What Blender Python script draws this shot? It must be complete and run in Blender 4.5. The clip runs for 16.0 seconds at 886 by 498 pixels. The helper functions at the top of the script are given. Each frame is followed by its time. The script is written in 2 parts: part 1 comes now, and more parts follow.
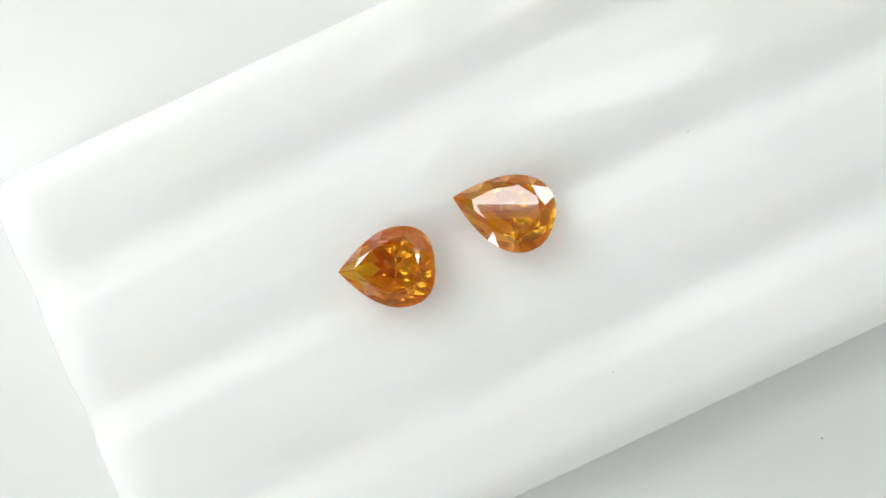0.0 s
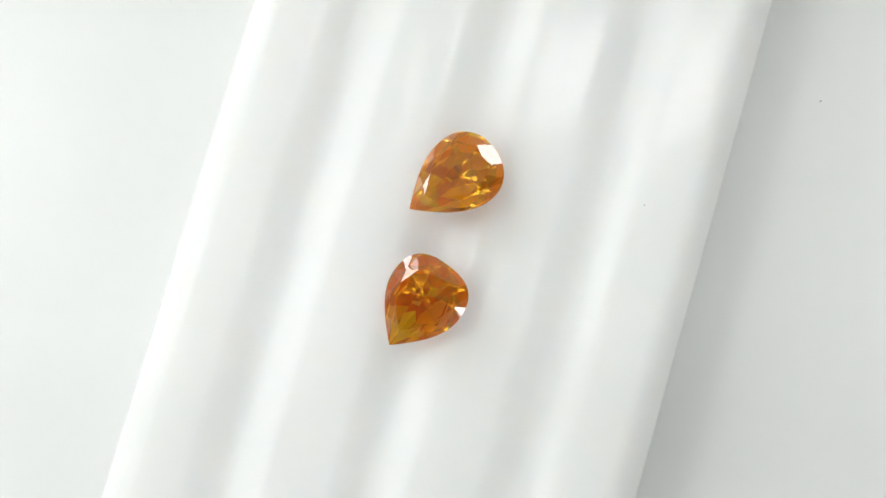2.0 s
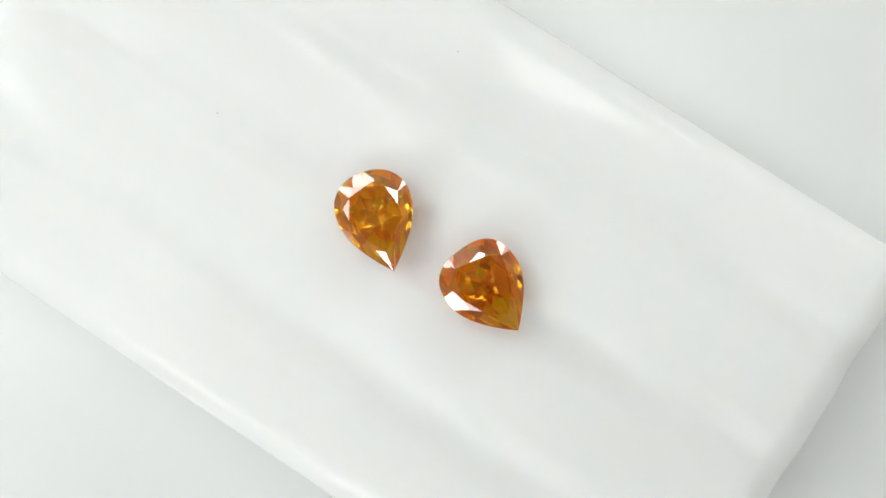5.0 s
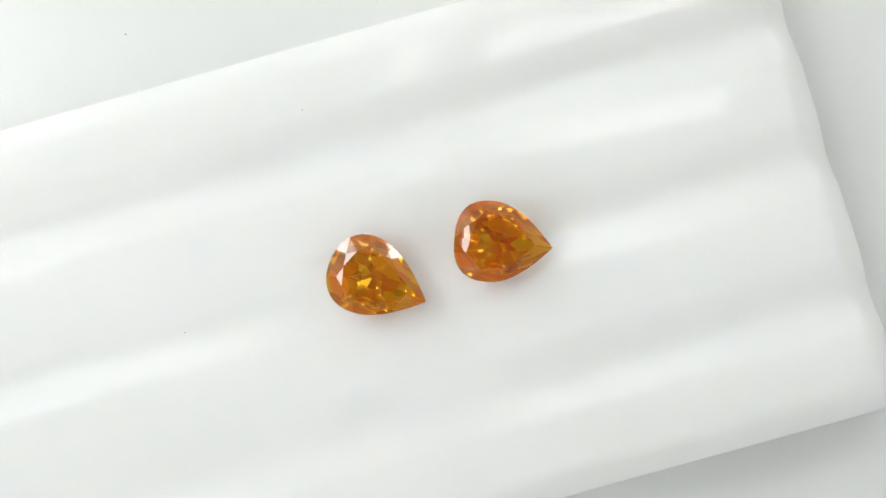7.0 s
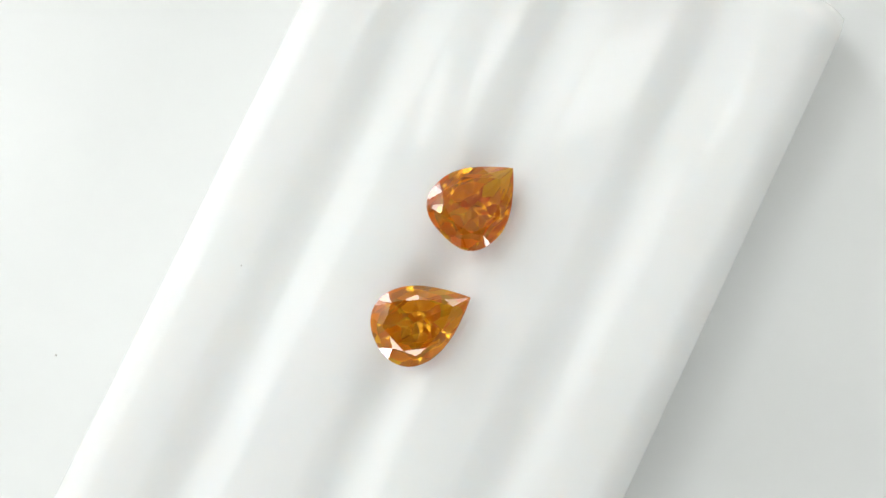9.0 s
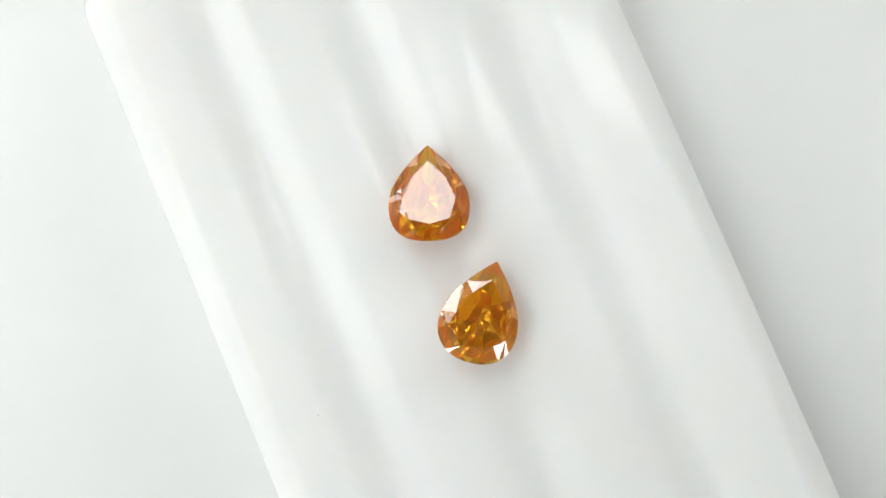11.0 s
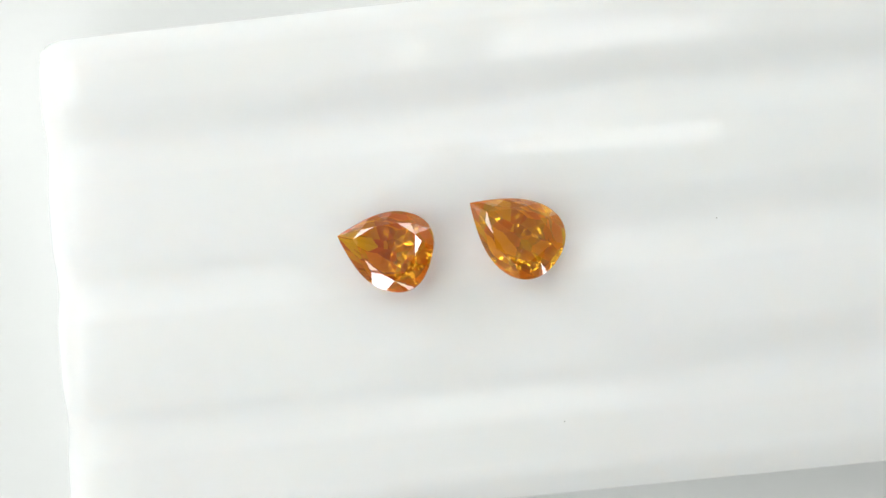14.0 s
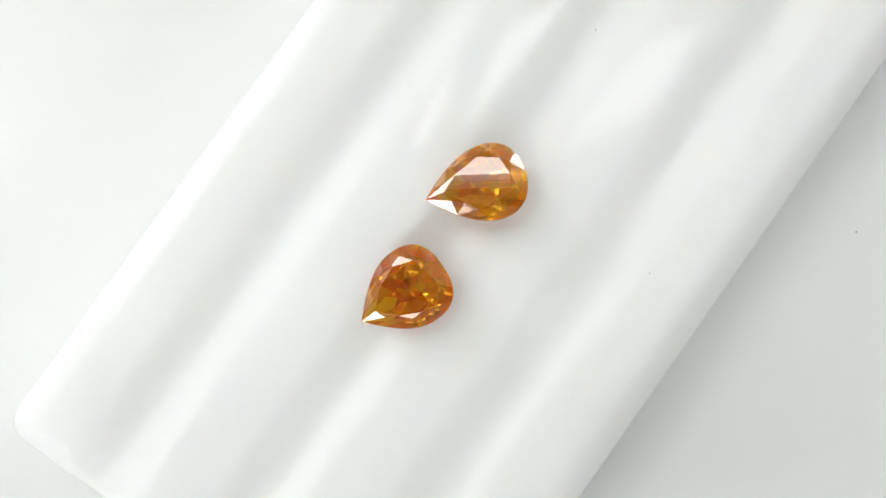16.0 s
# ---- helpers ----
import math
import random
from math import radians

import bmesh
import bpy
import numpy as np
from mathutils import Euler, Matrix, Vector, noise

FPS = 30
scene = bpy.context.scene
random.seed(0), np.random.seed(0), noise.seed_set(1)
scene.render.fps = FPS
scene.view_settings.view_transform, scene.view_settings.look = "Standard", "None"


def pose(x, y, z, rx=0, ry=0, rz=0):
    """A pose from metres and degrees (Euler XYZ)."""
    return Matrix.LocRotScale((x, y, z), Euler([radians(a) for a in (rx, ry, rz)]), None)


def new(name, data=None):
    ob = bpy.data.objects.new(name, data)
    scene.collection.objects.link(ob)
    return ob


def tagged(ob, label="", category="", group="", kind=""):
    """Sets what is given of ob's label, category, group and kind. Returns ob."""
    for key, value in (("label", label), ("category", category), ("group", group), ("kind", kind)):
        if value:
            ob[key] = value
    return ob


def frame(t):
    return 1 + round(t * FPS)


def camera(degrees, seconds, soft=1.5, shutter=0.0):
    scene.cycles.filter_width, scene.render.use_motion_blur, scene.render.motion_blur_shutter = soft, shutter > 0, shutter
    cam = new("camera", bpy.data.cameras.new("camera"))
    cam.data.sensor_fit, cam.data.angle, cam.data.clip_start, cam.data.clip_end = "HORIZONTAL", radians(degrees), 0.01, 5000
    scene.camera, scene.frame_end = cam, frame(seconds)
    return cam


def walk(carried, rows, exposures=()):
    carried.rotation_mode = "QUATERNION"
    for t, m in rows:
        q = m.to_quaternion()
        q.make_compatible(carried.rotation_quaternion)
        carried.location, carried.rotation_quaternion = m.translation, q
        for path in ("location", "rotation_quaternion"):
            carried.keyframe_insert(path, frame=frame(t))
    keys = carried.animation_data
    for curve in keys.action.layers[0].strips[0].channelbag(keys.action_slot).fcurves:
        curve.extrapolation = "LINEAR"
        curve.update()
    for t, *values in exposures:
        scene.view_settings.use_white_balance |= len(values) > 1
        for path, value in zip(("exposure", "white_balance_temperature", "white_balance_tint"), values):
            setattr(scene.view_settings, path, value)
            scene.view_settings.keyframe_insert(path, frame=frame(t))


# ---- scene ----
# A turntable carries a white grooved tray with two pear-cut stones; the camera stands still over it.
# World origin: the turntable's axis at the height of the stones' girdles. MM is a millimetre.
MM = 0.001
PX = 6.0 * MM / 175.0            # fitted size of one unit of the plan on the girdle plane
TURN = 24.34                     # degrees per second, anticlockwise
SECONDS = 16.0
FOCAL = 784.0 / math.tan(radians(20.0))

cam = camera(40, SECONDS, soft=1.5)


def fixed_camera():
    """The still camera: the turntable's up direction and axis point as seen in its own space."""
    up = Vector((TILT_X, TILT_Y, -1.0)).normalized()
    side = (Vector((1, 0, 0)) - up.x * up).normalized()
    away = up.cross(side)
    axis = Vector((AXIS_X, AXIS_Y, FOCAL)) * PX
    rot = Matrix((side, away, up))
    eye = rot @ (-axis)
    right, down, ahead = (rot @ Vector(v) for v in ((1, 0, 0), (0, 1, 0), (0, 0, 1)))
    m = Matrix((right, -down, -ahead)).transposed().to_4x4()
    m.translation = eye
    return m


TILT_X, TILT_Y = math.tan(radians(-2.07)), math.tan(radians(-4.87))
AXIS_X, AXIS_Y = 1.4, 2.4
still = fixed_camera()
walk(cam, [(0.0, still), (SECONDS, still)])

# ---- world and light ----
world = bpy.data.worlds.new("daylight")
scene.world = world
world.use_nodes = True
wn = world.node_tree.nodes
sky = wn.new("ShaderNodeTexSky")
sky.sky_type = "NISHITA"
sky.sun_disc = False
sky.sun_elevation, sky.sun_rotation = radians(40), radians(150)
wn["Background"].inputs["Strength"].default_value = 0.1
world.node_tree.links.new(sky.outputs["Color"], wn["Background"].inputs["Color"])
scene.view_settings.exposure = 0.16

ROOM = pose(0, 0, 0, 0, 0, 48)   # an added, unseen room, askew to the picture; each wall holds a window
TABLE_Z = -17.0 * MM
FLOOR_Z = TABLE_Z - 0.75
CEIL_Z = FLOOR_Z + 2.6
HALF = 1.7                       # half the room's side
SILL, HEAD = FLOOR_Z + 1.10, FLOOR_Z + 2.05
# windows added out of view as light sources: wall, that wall's turn, window's width and light
WINDOWS = (("wall_north", 0, 1.2, 11.5), ("wall_east", -90, 0.8, 8.0), ("wall_west", 90, 0.6, 8.5), ("wall_south", 180, 0.4, 3.6))



def window_light(turn, width, energy):
    """An added area lamp in a window's opening, in place of the sky's light."""
    data = bpy.data.lights.new("window_light", "AREA")
    data.shape = "RECTANGLE"
    data.size, data.size_y = width - 0.1, HEAD - SILL - 0.1
    data.energy = energy
    data.color = (0.967, 1.0, 0.99)
    new("window_light", data).matrix_world = ROOM @ pose(0, 0, 0, 0, 0, turn) @ pose(0, HALF + 0.10, (SILL + HEAD) / 2, -90, 0, 0)


for wall_name, wall_turn, win_width, win_light in WINDOWS:
    window_light(wall_turn, win_width, win_light)


# ---- materials ----
def material(name, colour, rough=0.5, metal=0.0, vary=0.06, scale=40.0, bump=0.0, bump_scale=300.0, coat=0.0, milky=0.0):
    """A plain surface with faint blotches at two scales and fine relief."""
    mat = bpy.data.materials.new(name)
    mat.use_nodes = True
    nt = mat.node_tree
    bsdf = nt.nodes["Principled BSDF"]
    bsdf.inputs["Roughness"].default_value = rough
    bsdf.inputs["Metallic"].default_value = metal
    bsdf.inputs["Coat Weight"].default_value = coat
    if milky:                    # a dull gloss, and light soaks this far into the plastic
        bsdf.inputs["Specular IOR Level"].default_value = 0.21
        bsdf.inputs["Subsurface Weight"].default_value = 1.0
        bsdf.inputs["Subsurface Radius"].default_value = (1.0, 0.95, 0.9)
        bsdf.inputs["Subsurface Scale"].default_value = milky
    co = nt.nodes.new("ShaderNodeTexCoord")
    big, small = nt.nodes.new("ShaderNodeTexNoise"), nt.nodes.new("ShaderNodeTexNoise")
    big.inputs["Scale"].default_value, small.inputs["Scale"].default_value = scale, scale * 9
    for tex in (big, small):
        tex.inputs["Detail"].default_value = 3
        nt.links.new(co.outputs["Object"], tex.inputs["Vector"])
    mix = nt.nodes.new("ShaderNodeMath")
    mix.operation = "MULTIPLY_ADD"
    mix.inputs[1].default_value = 0.4
    nt.links.new(small.outputs["Fac"], mix.inputs[0])
    nt.links.new(big.outputs["Fac"], mix.inputs[2])
    ramp = nt.nodes.new("ShaderNodeValToRGB")
    ramp.color_ramp.elements[0].position, ramp.color_ramp.elements[1].position = 0.4, 1.0
    ramp.color_ramp.elements[0].color = (*[c * (1 - vary) for c in colour], 1)
    ramp.color_ramp.elements[1].color = (*[min(1.0, c * (1 + vary)) for c in colour], 1)
    nt.links.new(mix.outputs[0], ramp.inputs["Fac"])
    nt.links.new(ramp.outputs["Color"], bsdf.inputs["Base Color"])
    if bump:
        grain = nt.nodes.new("ShaderNodeTexNoise")
        grain.inputs["Scale"].default_value = bump_scale
        nt.links.new(co.outputs["Object"], grain.inputs["Vector"])
        bm_node = nt.nodes.new("ShaderNodeBump")
        bm_node.inputs["Strength"].default_value = bump
        bm_node.inputs["Distance"].default_value = 0.0002
        nt.links.new(grain.outputs["Fac"], bm_node.inputs["Height"])
        nt.links.new(bm_node.outputs["Normal"], bsdf.inputs["Normal"])
    return mat


def stone_material(name, colour, dark=(0, 0, 0), gold=(0, 0, 0), least=0.0, most=0.0, broken=0.0, cells_per_m=1000.0):
    """Orange diamond: a high refractive index and tinted transmission. Inner glow and sparkle are painted in as
    translucent cells, their share from least to most and their tint from dark to gold. broken: how far the cells tilt
    the surface."""
    mat = bpy.data.materials.new(name)
    mat.use_nodes = True
    nt = mat.node_tree
    bsdf = nt.nodes["Principled BSDF"]
    bsdf.inputs["Base Color"].default_value = (*colour, 1)
    bsdf.inputs["Roughness"].default_value = 0.0
    bsdf.inputs["IOR"].default_value = 2.42
    bsdf.inputs["Transmission Weight"].default_value = 1.0
    if most == 0.0:
        return mat
    co = nt.nodes.new("ShaderNodeTexCoord")
    warp = nt.nodes.new("ShaderNodeMapping")             # the cells are longer than wide
    warp.inputs["Rotation"].default_value = (0.3, 0.2, 0.6)
    warp.inputs["Scale"].default_value = (0.7, 1.3, 1.0)
    cells = nt.nodes.new("ShaderNodeTexVoronoi")
    cells.inputs["Scale"].default_value = cells_per_m
    nt.links.new(co.outputs["Object"], warp.inputs["Vector"])
    nt.links.new(warp.outputs["Vector"], cells.inputs["Vector"])
    pick = nt.nodes.new("ShaderNodeSeparateColor")
    nt.links.new(cells.outputs["Color"], pick.inputs["Color"])
    # dark to gold tints put the stone's sparkle into its colour
    tint = nt.nodes.new("ShaderNodeValToRGB")
    tint.color_ramp.elements[0].position, tint.color_ramp.elements[1].position = 0.30, 0.95
    tint.color_ramp.elements[0].color, tint.color_ramp.elements[1].color = (*dark, 1), (*gold, 1)
    nt.links.new(pick.outputs["Green"], tint.inputs["Fac"])
    share = nt.nodes.new("ShaderNodeMapRange")
    share.inputs["To Min"].default_value, share.inputs["To Max"].default_value = least, most
    nt.links.new(pick.outputs["Red"], share.inputs["Value"])
    haze = nt.nodes.new("ShaderNodeBsdfTranslucent")
    nt.links.new(tint.outputs["Color"], haze.inputs["Color"])
    blend = nt.nodes.new("ShaderNodeMixShader")
    nt.links.new(share.outputs["Result"], blend.inputs["Fac"])
    nt.links.new(bsdf.outputs["BSDF"], blend.inputs[1])
    nt.links.new(haze.outputs["BSDF"], blend.inputs[2])
    nt.links.new(blend.outputs["Shader"], nt.nodes["Material Output"].inputs["Surface"])
    if broken:
        geo = nt.nodes.new("ShaderNodeNewGeometry")
        away, tilt, unit = (nt.nodes.new("ShaderNodeVectorMath") for _ in range(3))
        away.operation, tilt.operation, unit.operation = "SUBTRACT", "MULTIPLY_ADD", "NORMALIZE"
        away.inputs[1].default_value = (0.5, 0.5, 0.5)
        tilt.inputs[1].default_value = (broken, broken, broken)
        nt.links.new(cells.outputs["Color"], away.inputs[0])
        nt.links.new(away.outputs["Vector"], tilt.inputs[0])
        nt.links.new(geo.outputs["Normal"], tilt.inputs[2])
        nt.links.new(tilt.outputs["Vector"], unit.inputs[0])
        nt.links.new(unit.outputs["Vector"], bsdf.inputs["Normal"])
    return mat


def stone_materials(name, colour, dark, gold):
    """The crown's clear facets, the pavilion's with painted glow, and the tip facet with a painted yellow reflection.
    """
    return (stone_material(name, colour),
            stone_material(name + "_glow_cells", colour, dark, gold, 0.12, 0.92, 0.16),
            stone_material(name + "_tip_glint", colour, (0.80, 0.62, 0.02), (0.80, 0.62, 0.02), 0.85, 0.85))


def glow(name, colour, strength):
    mat = bpy.data.materials.new(name)
    mat.use_nodes = True
    bsdf = mat.node_tree.nodes["Principled BSDF"]
    bsdf.inputs["Base Color"].default_value = (0.8, 0.8, 0.8, 1)
    bsdf.inputs["Emission Color"].default_value = (*colour, 1)
    bsdf.inputs["Emission Strength"].default_value = strength
    return mat


TRAY = material("white_plastic", (0.915, 0.92, 0.91), rough=0.05, vary=0.012, scale=60, milky=2.2 * MM)
DISC = material("white_disc", (0.88, 0.885, 0.875), rough=0.25, vary=0.015, scale=40)
STONE_A = stone_materials("orange_diamond", (1.0, 0.52, 0.025), (0.80, 0.25, 0.006), (1.0, 0.82, 0.06))
STONE_B = stone_materials("deep_orange_diamond", (1.0, 0.47, 0.02), (0.76, 0.17, 0.004), (1.0, 0.72, 0.04))
# wall and ceiling tones are chosen for what the stones mirror
PALE = material("pale_plaster", (0.60, 0.57, 0.50), rough=0.9, vary=0.04, scale=3, bump=0.2)
GREY = material("grey_plaster", (0.29, 0.275, 0.24), rough=0.9, vary=0.04, scale=3, bump=0.2)
BOARD = material("pale_floor", (0.40, 0.35, 0.29), rough=0.5, vary=0.15, scale=5)
TABLETOP = material("white_tabletop", (0.74, 0.74, 0.73), rough=0.4, vary=0.03, scale=8)
FRAME_PAINT = material("white_paint", (0.8, 0.8, 0.8), rough=0.4, vary=0.03, scale=8)
DUST = material("grey_dust", (0.52, 0.50, 0.47), rough=0.9, vary=0.2, scale=500)
BLACK = material("black_case", (0.03, 0.03, 0.032), rough=0.5, vary=0.1, scale=100)
PANEL = glow("lit_diffuser", (0.967, 1.0, 0.99), 6.5)
SOFT_PANEL = glow("dimmed_diffuser", (0.96, 1.0, 0.995), 2.7)


# ---- building helpers ----
def part(name, bm, mat, parent=None, label="", smooth=False):
    """Links a bmesh as one mesh object, under its thing if one is given."""
    me = bpy.data.meshes.new(name)
    if smooth:
        for f in bm.faces:
            f.smooth = True
    bm.to_mesh(me)
    bm.free()
    me.materials.append(mat)
    ob = new(name, me)
    ob.parent = parent
    if label:
        tagged(ob, label)
    return ob


def box(x0, x1, y0, y1, z0, z1, bevel=0.0):
    bm = bmesh.new()
    bmesh.ops.create_cube(bm, size=1.0, matrix=Matrix.LocRotScale(
        ((x0 + x1) / 2, (y0 + y1) / 2, (z0 + z1) / 2), None, (x1 - x0, y1 - y0, z1 - z0)))
    if bevel:
        bmesh.ops.bevel(bm, geom=bm.edges[:], offset=bevel, segments=2, affect="EDGES")
    return bm


def structure(name, bm, mat, label):
    ob = part(name, bm, mat)
    ob.matrix_world = ROOM
    return tagged(ob, label, kind="structure")


# ---- the room ----
# an added room out of view, which shapes the light and the reflections
def room():
    h, t = HALF, 0.2
    structure("floor", box(-h - t, h + t, -h - t, h + t, FLOOR_Z - 0.1, FLOOR_Z), BOARD, "pale matt floor of the room")
    structure("ceiling", box(-h - t, h + t, -h - t, h + t, CEIL_Z, CEIL_Z + 0.1), GREY, "unseen grey plaster ceiling, kept dark for the stones' reflections")
    z0, z1 = SILL, HEAD
    for count, (wall, turn, width, _) in enumerate(WINDOWS):
        x0, x1 = -width / 2, width / 2
        ends = h + t if turn in (0, 180) else h
        bm = bmesh.new()
        for a in ((-ends, x0, FLOOR_Z, CEIL_Z), (x1, ends, FLOOR_Z, CEIL_Z), (x0, x1, FLOOR_Z, z0), (x0, x1, z1, CEIL_Z)):
            bmesh.ops.create_cube(bm, size=1.0, matrix=pose(0, 0, 0, 0, 0, turn) @ Matrix.LocRotScale(
                ((a[0] + a[1]) / 2, h + t / 2, (a[2] + a[3]) / 2), None, (a[1] - a[0], t, a[3] - a[2])))
        structure(wall, bm, PALE if turn in (0, -90) else GREY, "unseen plaster wall with a window opening, toned for the stones' reflections")
        win = tagged(new("window_%d" % (count + 1)), "added white painted window, out of view, in the plaster wall", "window", kind="structure")
        win.matrix_world = ROOM @ pose(0, 0, 0, 0, 0, turn)
        w = 0.05
        y0, y1 = h + 0.03, h + 0.09
        for n, b in (("jamb", (x0, x0 + w, y0, y1, z0, z1)), ("jamb", (x1 - w, x1, y0, y1, z0, z1)),
                     ("rail", (x0 + w, x1 - w, y0, y1, z0, z0 + w)), ("rail", (x0 + w, x1 - w, y0, y1, z1 - w, z1))):
            part(n, box(*b, bevel=0.004), FRAME_PAINT, win)


def ceiling_light(x, y, sx, sy, lit):
    """A flat lit panel under the ceiling, out of view: mirrored by the tray and the stones, or added as fill."""
    ob = tagged(new("ceiling_light"), "unseen flat white lit panel under the ceiling", "ceiling light", group="ceiling lights")
    ob.matrix_world = pose(x, y, CEIL_Z)
    bm = box(-sx / 2 - 0.015, sx / 2 + 0.015, -sy / 2 - 0.015, sy / 2 + 0.015, -0.03, 0.0, bevel=0.004)
    part("frame", bm, FRAME_PAINT, ob)
    part("diffuser", box(-sx / 2, sx / 2, -sy / 2, sy / 2, -0.036, -0.028, bevel=0.002), lit, ob)
    return ob


room()
UP = CEIL_Z


def ceiling_panel(x0, x1, y0, y1, lit=None):
    """A panel that spans these slopes as seen from the turntable."""
    ceiling_light((x0 + x1) / 2 * UP, (y0 + y1) / 2 * UP, (x1 - x0) * UP, (y1 - y0) * UP, lit or PANEL)


ceiling_panel(-0.480, -0.405, 0.13, 0.26)
ceiling_panel(-0.078, -0.048, 0.17, 0.265)
ceiling_panel(0.010, 0.200, 0.185, 0.275)
ceiling_panel(-0.145, 0.080, 0.38, 0.85, SOFT_PANEL)
ceiling_panel(0.110, 0.240, -0.16, -0.09)
# the last two are added fill, to even out the light on the tray
ceiling_panel(-1.00, -0.45, -0.25, 0.75, SOFT_PANEL)
ceiling_panel(-0.50, 0.20, -0.85, -0.45, SOFT_PANEL)


def lathe(profile, steps=96):
    """A turned solid from (radius, height) pairs, the first and last on the axis."""
    bm = bmesh.new()
    rings = []
    for r, z in profile:
        if r == 0:
            rings.append([bm.verts.new((0, 0, z))])
        else:
            rings.append([bm.verts.new((r * math.cos(2 * math.pi * k / steps), r * math.sin(2 * math.pi * k / steps), z)) for k in range(steps)])
    for a, b in zip(rings, rings[1:]):
        for k in range(steps):
            j = (k + 1) % steps
            if len(a) == 1:
                bm.faces.new((a[0], b[j], b[k]))
            elif len(b) == 1:
                bm.faces.new((a[k], a[j], b[0]))
            else:
                bm.faces.new((a[k], a[j], b[j], b[k]))
    bmesh.ops.recalc_face_normals(bm, faces=bm.faces[:])
    return bm


# ---- the filming camera's own dark body, which the stones mirror ----
def phone():
    ob = tagged(new("phone"), "black slab-shaped phone held flat over the turntable", "phone")
    ob.matrix_world = still @ pose(0, 0, 4 * MM)
    bm = box(-44 * MM, 80 * MM, -20 * MM, 19 * MM, 0, 8 * MM, bevel=2 * MM)
    part("body", bm, BLACK, ob)
    return ob


def phone_stand():
    """A stand beside the turntable, whose arm reaches over and clamps the phone's edge."""
    ob = tagged(new("phone_stand"), "black metal stand whose arm holds the phone", "stand")
    ob.matrix_world = pose(0, -0.17, TABLE_Z)
    top = still.translation.z - TABLE_Z + 7 * MM
    part("foot", lathe([(0, 0), (0.05, 0), (0.05, 0.006), (0.047, 0.008), (0, 0.008)]), BLACK, ob)
    part("post", lathe([(0, 0.008), (0.007, 0.008), (0.007, top + 0.02), (0.005, top + 0.022), (0, top + 0.022)], 32), BLACK, ob)
    part("arm", box(-0.005, 0.005, 0.0, 0.135, top + 0.006, top + 0.013, bevel=0.001), BLACK, ob)
    part("clamp", box(-0.015, 0.015, 0.132, 0.150, top - 0.008, top + 0.014, bevel=0.001), BLACK, ob)
    return ob


phone()
phone_stand()


# ---- table and turntable ----
def table():
    ob = tagged(new("table"), "plain white table under the turntable", "table")
    ob.matrix_world = ROOM @ pose(0, 0, FLOOR_Z)
    part("tabletop", box(-0.6, 0.6, -0.4, 0.4, 0.72, 0.75, bevel=0.004), TABLETOP, ob)
    for x in (-0.54, 0.54):
        for y in (-0.34, 0.34):
            part("leg", box(x - 0.025, x + 0.025, y - 0.025, y + 0.025, 0, 0.72, bevel=0.003), FRAME_PAINT, ob)


DISC_TOP = -8.2 * MM             # the turntable's upper face


def turntable():
    ob = tagged(new("turntable"), "round white motor turntable under the grooved tray", "turntable")
    ob.matrix_world = pose(0, 0, TABLE_Z)
    top = DISC_TOP - TABLE_Z
    part("base", lathe([(0, 0), (0.055, 0), (0.058, 0.002), (0.055, 0.005), (0, 0.005)]), FRAME_PAINT, ob, smooth=False)
    part("platter", lathe([(0, 0.005), (0.073, 0.005), (0.075, 0.0058), (0.075, top - 0.0008), (0.0742, top - 0.0002), (0.0735, top), (0, top)]), DISC, ob)
    return ob


# ---- the grooved tray ----
RIDGE_TURN = -154.9              # the grooves' direction at the start, in degrees
GROOVES = (-242.0, 13.0, 268.0)  # middle of each groove, across the tray
S0, S1 = -452.0, 481.0           # the tray's long edges
R0, R1 = -985.0, 728.0           # its short edges
DEPTH, WIDE = 17.0, 80.0         # groove depth and half width
DROP = 42.0                      # depth of the shoulder
RIM = 60.0                       # rounding of the outer edges
CREST = -43.0                    # ridge tops over the girdle plane


def groove_height(s):
    d = min(abs(s - g) for g in GROOVES)
    dip = 0.5 + 0.5 * math.cos(math.pi * min(1.0, d / WIDE))
    swell = ((min(d, 127.5) - WIDE) / 47.5) if d > WIDE else 0.0
    return CREST - DEPTH * dip - 0.5 * (1 - swell) ** 2


def rounded(e):
    """How far the rim has dropped, this far in from the edge: a soft shoulder."""
    return 0.0 if e >= RIM else -DROP * (1 - e / RIM) ** 2


def spaced(a, b, step):
    inner = np.linspace(a + RIM, b - RIM, int((b - a) / step))
    edge = RIM * (1 - np.cos(np.linspace(0.12, math.pi / 2, 9)[:-1]))
    return [*(a + edge), *inner, *(b - edge[::-1])]


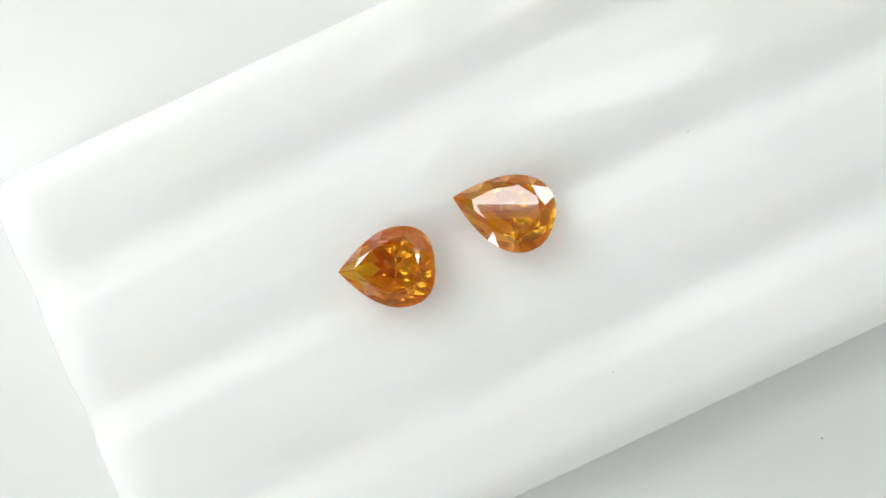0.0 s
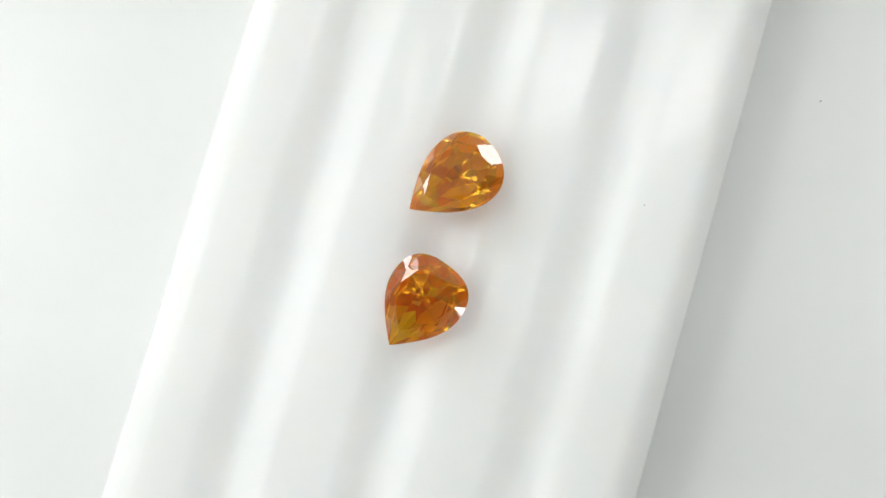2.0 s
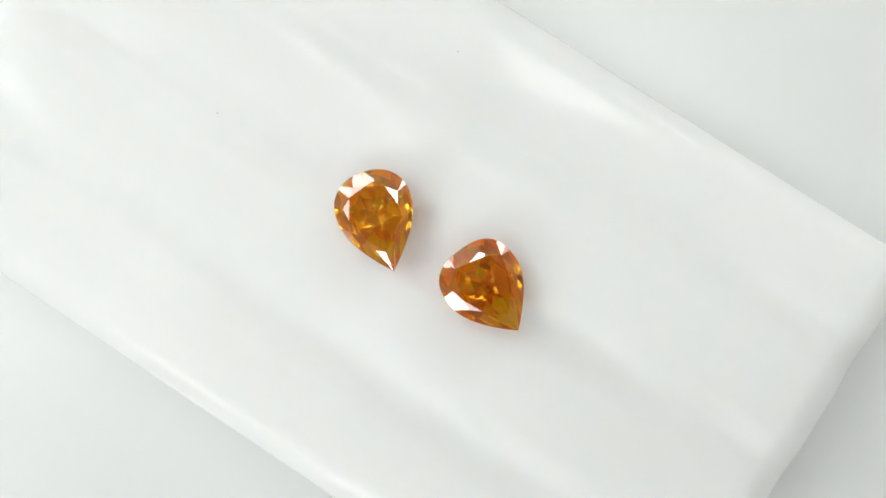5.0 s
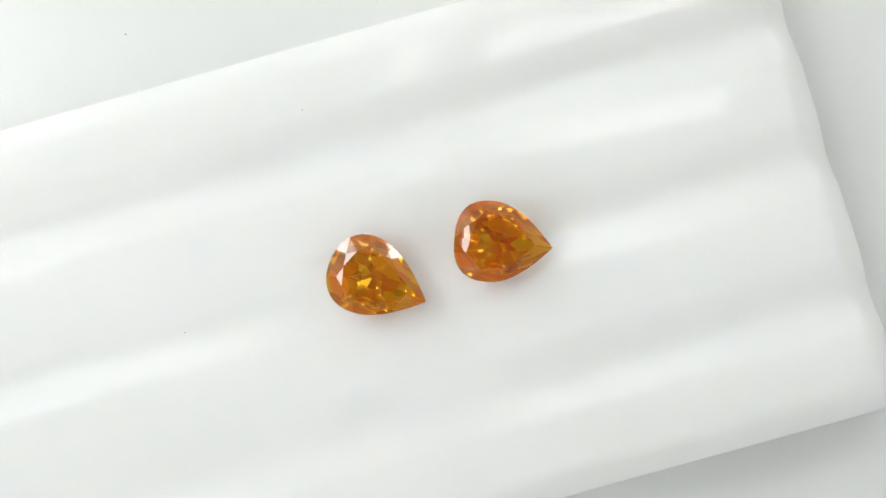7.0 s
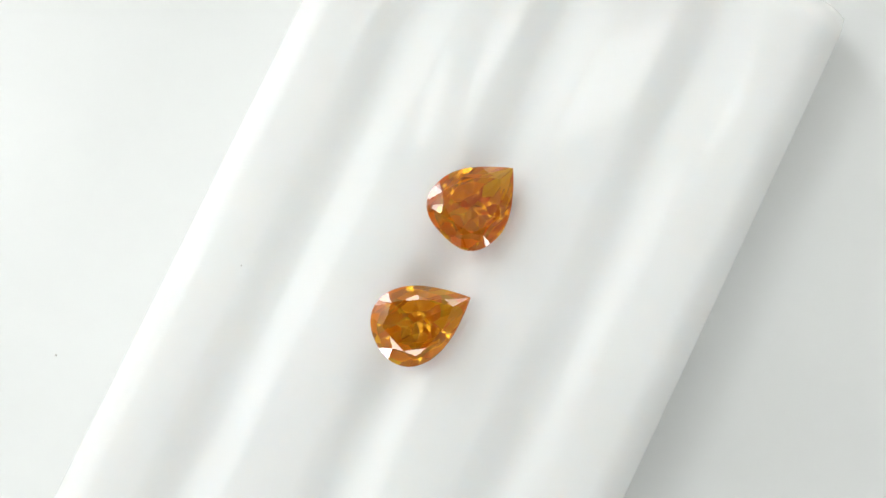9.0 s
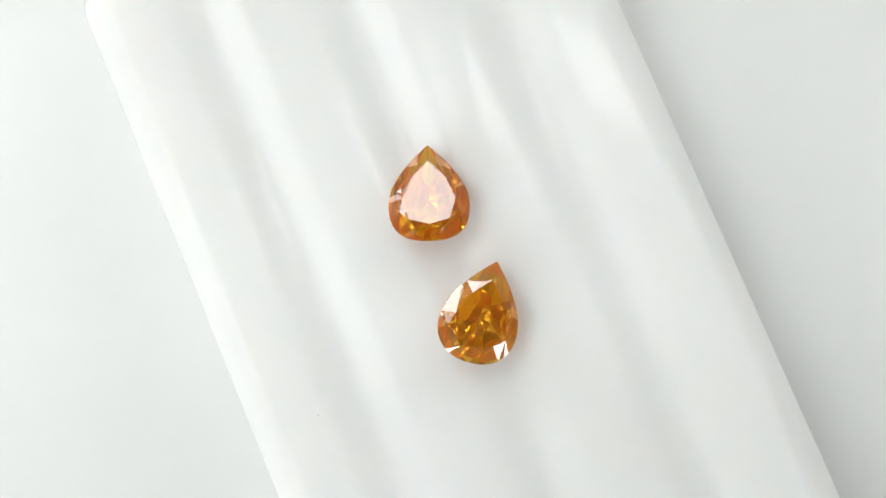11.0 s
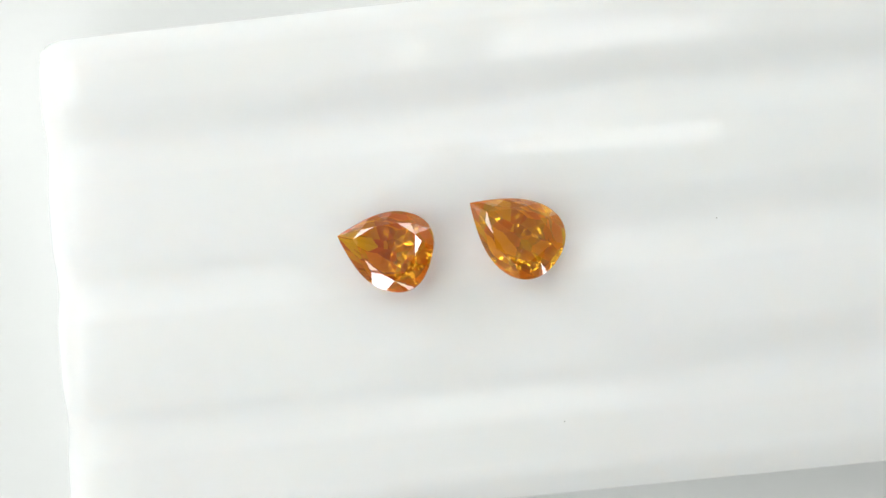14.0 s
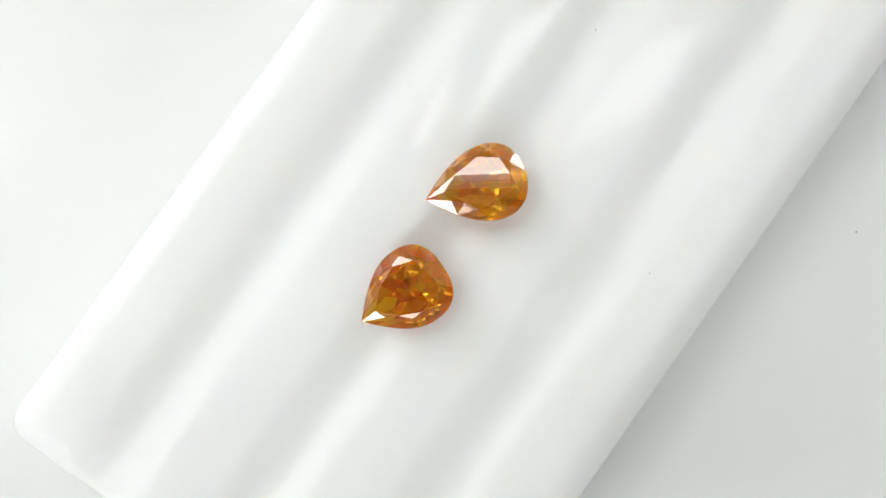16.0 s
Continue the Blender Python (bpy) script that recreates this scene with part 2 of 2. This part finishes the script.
def tray():
    ss, rr = spaced(S0, S1, 6.0), spaced(R0, R1, 40.0)
    bm = bmesh.new()
    base = DISC_TOP / PX
    grid = []
    for r in rr:
        row = []
        for s in ss:
            z = groove_height(s) + rounded(s - S0) + rounded(S1 - s) + rounded(r - R0) + rounded(R1 - r)
            row.append(bm.verts.new((r * PX, -s * PX, z * PX)))
        grid.append(row)
    for a, b in zip(grid, grid[1:]):
        for k in range(len(ss) - 1):
            bm.faces.new((a[k], a[k + 1], b[k + 1], b[k]))
    loop = [*grid[0][:-1], *[row[-1] for row in grid[:-1]], *grid[-1][:0:-1], *[row[0] for row in grid[:0:-1]]]
    draft = 9.0 * PX             # the sides lean out a little towards the foot
    lo_x, hi_x, lo_y, hi_y = (min(v.co.x for v in loop), max(v.co.x for v in loop), min(v.co.y for v in loop), max(v.co.y for v in loop))
    foot = []
    for v in loop:
        dx = -draft if v.co.x <= lo_x else draft if v.co.x >= hi_x else 0.0
        dy = -draft if v.co.y <= lo_y else draft if v.co.y >= hi_y else 0.0
        foot.append(bm.verts.new((v.co.x + dx, v.co.y + dy, base * PX)))
    for k in range(len(loop)):
        j = (k + 1) % len(loop)
        bm.faces.new((loop[k], loop[j], foot[j], foot[k]))
    bm.faces.new(foot)
    bmesh.ops.recalc_face_normals(bm, faces=bm.faces[:])
    ob = part("sorting_tray", bm, TRAY, smooth=True)
    return tagged(ob, "glossy white plastic tray with parallel rounded grooves, on the turntable", "tray")


# ---- the stones ----
def pear(u, side, length, width, full, blunt):
    """A point of the pear outline: u runs from the tip to the head, side is -1 or 1."""
    if u < full:
        w = math.sin(math.pi / 2 * u / full) ** 0.95
    else:
        w = max(0.0, 1 - ((u - full) / (1 - full)) ** blunt) ** (1 / blunt)
    return Vector((u * length, side * w * width / 2, 0))


def pear_loop(length, width, full, blunt, mains):
    """Outline points, six to each main facet, from the tip round the +y side and back."""
    stops = []
    for a, b in zip(mains, mains[1:]):
        stops += [a + (b - a) * k / 6 for k in range(6)]
    # the head is stepped by angle, so that its curve stays even
    def even(u):
        if u <= full:
            return u
        q = (u - full) / (1 - full)
        return full + (1 - full) * math.sin(q * math.pi / 2)
    one = [pear(even(u), 1, length, width, full, blunt) for u in stops]
    end = [pear(1.0, 1, length, width, full, blunt)]
    two = [pear(even(u), -1, length, width, full, blunt) for u in stops[:0:-1]]
    return one + end + two


def pear_stone(name, label, mat, tip, heading, lean_to, lean, length, width, full, blunt, mains, table_size, table_at, crown, pavilion, painted_tip=False):
    """A pear brilliant of single facets. The tip lies at the origin of the outline, the head along +x."""
    loop = pear_loop(length, width, full, blunt, mains)      # 48 points
    n = len(loop)
    centre = Vector((length * table_at, 0, 0))
    edge = 0.035 * width
    top = [v + Vector((0, 0, edge / 2)) for v in loop]
    low = [v - Vector((0, 0, edge / 2)) for v in loop]
    culet = Vector((length * 0.57, 0, -pavilion))

    def inward(v, k, z):
        return centre + (v - centre) * k + Vector((0, 0, z - (centre + (v - centre) * k).z))

    tab = [inward(loop[6 * k], table_size, crown) for k in range(8)]
    # each bezel facet is one plane; neighbouring planes meet on the line towards the point between them
    def bezel_plane(k):
        g = top[6 * k]
        along = Vector((0, 1, 0)) if k == 0 else (loop[(6 * k + 1) % n] - loop[6 * k - 1])
        normal = along.cross(tab[k] - g)
        return g, normal

    mid = []
    for k in range(8):
        way = loop[(6 * k + 3) % n] - centre
        lines = []
        for g, normal in (bezel_plane(k), bezel_plane((k + 1) % 8)):
            z_at = lambda p: g.z - (normal.x * (p.x - g.x) + normal.y * (p.y - g.y)) / normal.z
            lines.append((z_at(centre), z_at(centre + way)))
        (a0, a1), (b0, b1) = lines
        rise = (a1 - a0) - (b1 - b0)
        rho = (b0 - a0) / rise if abs(rise) > 1e-9 else 0.84
        rho = min(0.93, max(table_size + 0.1, rho))
        z = 0.5 * (a0 + (a1 - a0) * rho + b0 + (b1 - b0) * rho)
        z = min(crown * 0.85, max(crown * 0.3, z))
        spot = centre + way * rho
        mid.append(Vector((spot.x, spot.y, z)))
    deep, inner = [], []
    for k in range(8):
        p = culet.lerp(loop[(6 * k + 3) % n], 0.52)
        deep.append(Vector((p.x, p.y, -pavilion * 0.60)))
        p = culet.lerp(loop[6 * k], 0.25)
        inner.append(Vector((p.x, p.y, -pavilion * 0.83)))

    ob = new(name)
    faces = []                    # (part name, list of polygons)
    faces.append(("table_facet", [tab]))
    for k in range(8):
        m0, m1 = mid[k - 1], mid[k]
        faces.append(("bezel_facet", [[tab[k], m0, top[6 * k]], [tab[k], top[6 * k], m1]]))
        faces.append(("star_facet", [[tab[k], m1, tab[(k + 1) % 8]]]))
        for h in (0, 3):
            a = 6 * k + h
            faces.append(("crown_facet", [[m1, top[a + j], top[(a + j + 1) % n]] for j in range(3)]))
            faces.append(("pavilion_facet", [[deep[k], low[(a + j + 1) % n], low[a + j]] for j in range(3)]))
        faces.append(("pavilion_main", [[inner[k], deep[k], low[6 * k]], [inner[k], low[6 * k], deep[k - 1]]]))
        faces.append(("keel_facet", [[deep[k], inner[k], inner[(k + 1) % 8]]]))
        faces.append(("culet_facet", [[culet, inner[(k + 1) % 8], inner[k]]]))
    faces.append(("girdle", [[top[k], low[k], low[(k + 1) % n], top[(k + 1) % n]] for k in range(n)]))
    for pname, polys in faces:
        bm = bmesh.new()
        seen = {}
        for poly in polys:
            vs = []
            for c in poly:
                key = tuple(round(q * 1e9) for q in c)
                if key not in seen:
                    seen[key] = bm.verts.new(c)
                vs.append(seen[key])
            if len(set(vs)) > 2:
                bm.faces.new(vs)
        middle = Vector((length * 0.57, 0, 0))
        bm.normal_update()
        for f in bm.faces:
            if f.normal.dot(f.calc_center_median() - middle) < 0:
                f.normal_flip()
        kind = 1 if pname in ("pavilion_facet", "pavilion_main", "keel_facet", "culet_facet") else 0
        # the main facet at the tip has its yellow reflection painted on
        if painted_tip and pname == "pavilion_main" and len(ob.children) < 8:
            kind = 2
        part(pname, bm, mat[kind], ob)
    tagged(ob, label, "gemstone", group="pair of stones")
    # leaned about the culet, the stone keeps its tip over the fitted place
    start = pose(tip[0] * PX, tip[1] * PX, 0, 0, 0, heading)
    pivot = start.translation
    axis = Vector((-math.sin(radians(lean_to)), math.cos(radians(lean_to)), 0))
    turn = Matrix.Translation(pivot) @ Matrix.Rotation(radians(lean), 4, axis) @ Matrix.Translation(-pivot)
    sunk = Matrix.Translation((0, 0, -pavilion - (turn @ start @ culet).z))
    ob.matrix_world = sunk @ turn @ start
    return ob


def speck(x, y, z, size):
    """A grain of dust."""
    bm = bmesh.new()
    bmesh.ops.create_icosphere(bm, subdivisions=1, radius=size * PX)
    for v in bm.verts:
        v.co *= random.uniform(0.7, 1.2)
        v.co.z *= 0.6
    ob = part("dust_speck", bm, DUST)
    ob.matrix_world = pose(x * PX, y * PX, z)
    return tagged(ob, "tiny grey speck of dust on the white surface", "dust", group="dust specks")


table()
spun = [turntable()]
the_tray = tray()
the_tray.matrix_world = pose(0, 0, 0, 0, 0, RIDGE_TURN)
spun.append(the_tray)
VALLEY = (CREST - DEPTH) * PX    # bottom of a groove
spun.append(pear_stone("pear_diamond", "yellowish orange pear-cut diamond resting in a groove of the tray", STONE_A,
                       (15.9, 94.6), -14.2, 88.0, 7.05, 185 * PX, 141 * PX, 0.66, 2.2,
                       (0.0, 0.26, 0.60, 0.84, 1.0), 0.66, 0.56, 18 * PX, -VALLEY))
spun.append(pear_stone("pear_diamond", "deep orange pear-cut diamond resting in a groove of the tray", STONE_B,
                       (-188.8, -37.3), 4.2, 172.0, 8.5, 176 * PX, 144 * PX, 0.63, 2.6,
                       (0.0, 0.27, 0.60, 0.84, 1.0), 0.66, 0.56, 18 * PX, -VALLEY, painted_tip=True))
spun.append(speck(718, -344, DISC_TOP, 2.6))
spun.append(speck(443, 221, groove_height(-4) * PX, 1.5))
spun.append(speck(301, -215, groove_height(-328) * PX, 1.5))


def motions():
    """Everything on the turntable turns with it at one even speed."""
    steps = int(SECONDS / 0.5)
    for ob in spun:
        home = ob.matrix_world.copy()
        walk(ob, [(0.5 * k, pose(0, 0, 0, 0, 0, TURN * 0.5 * k) @ home) for k in range(steps + 1)])


motions()
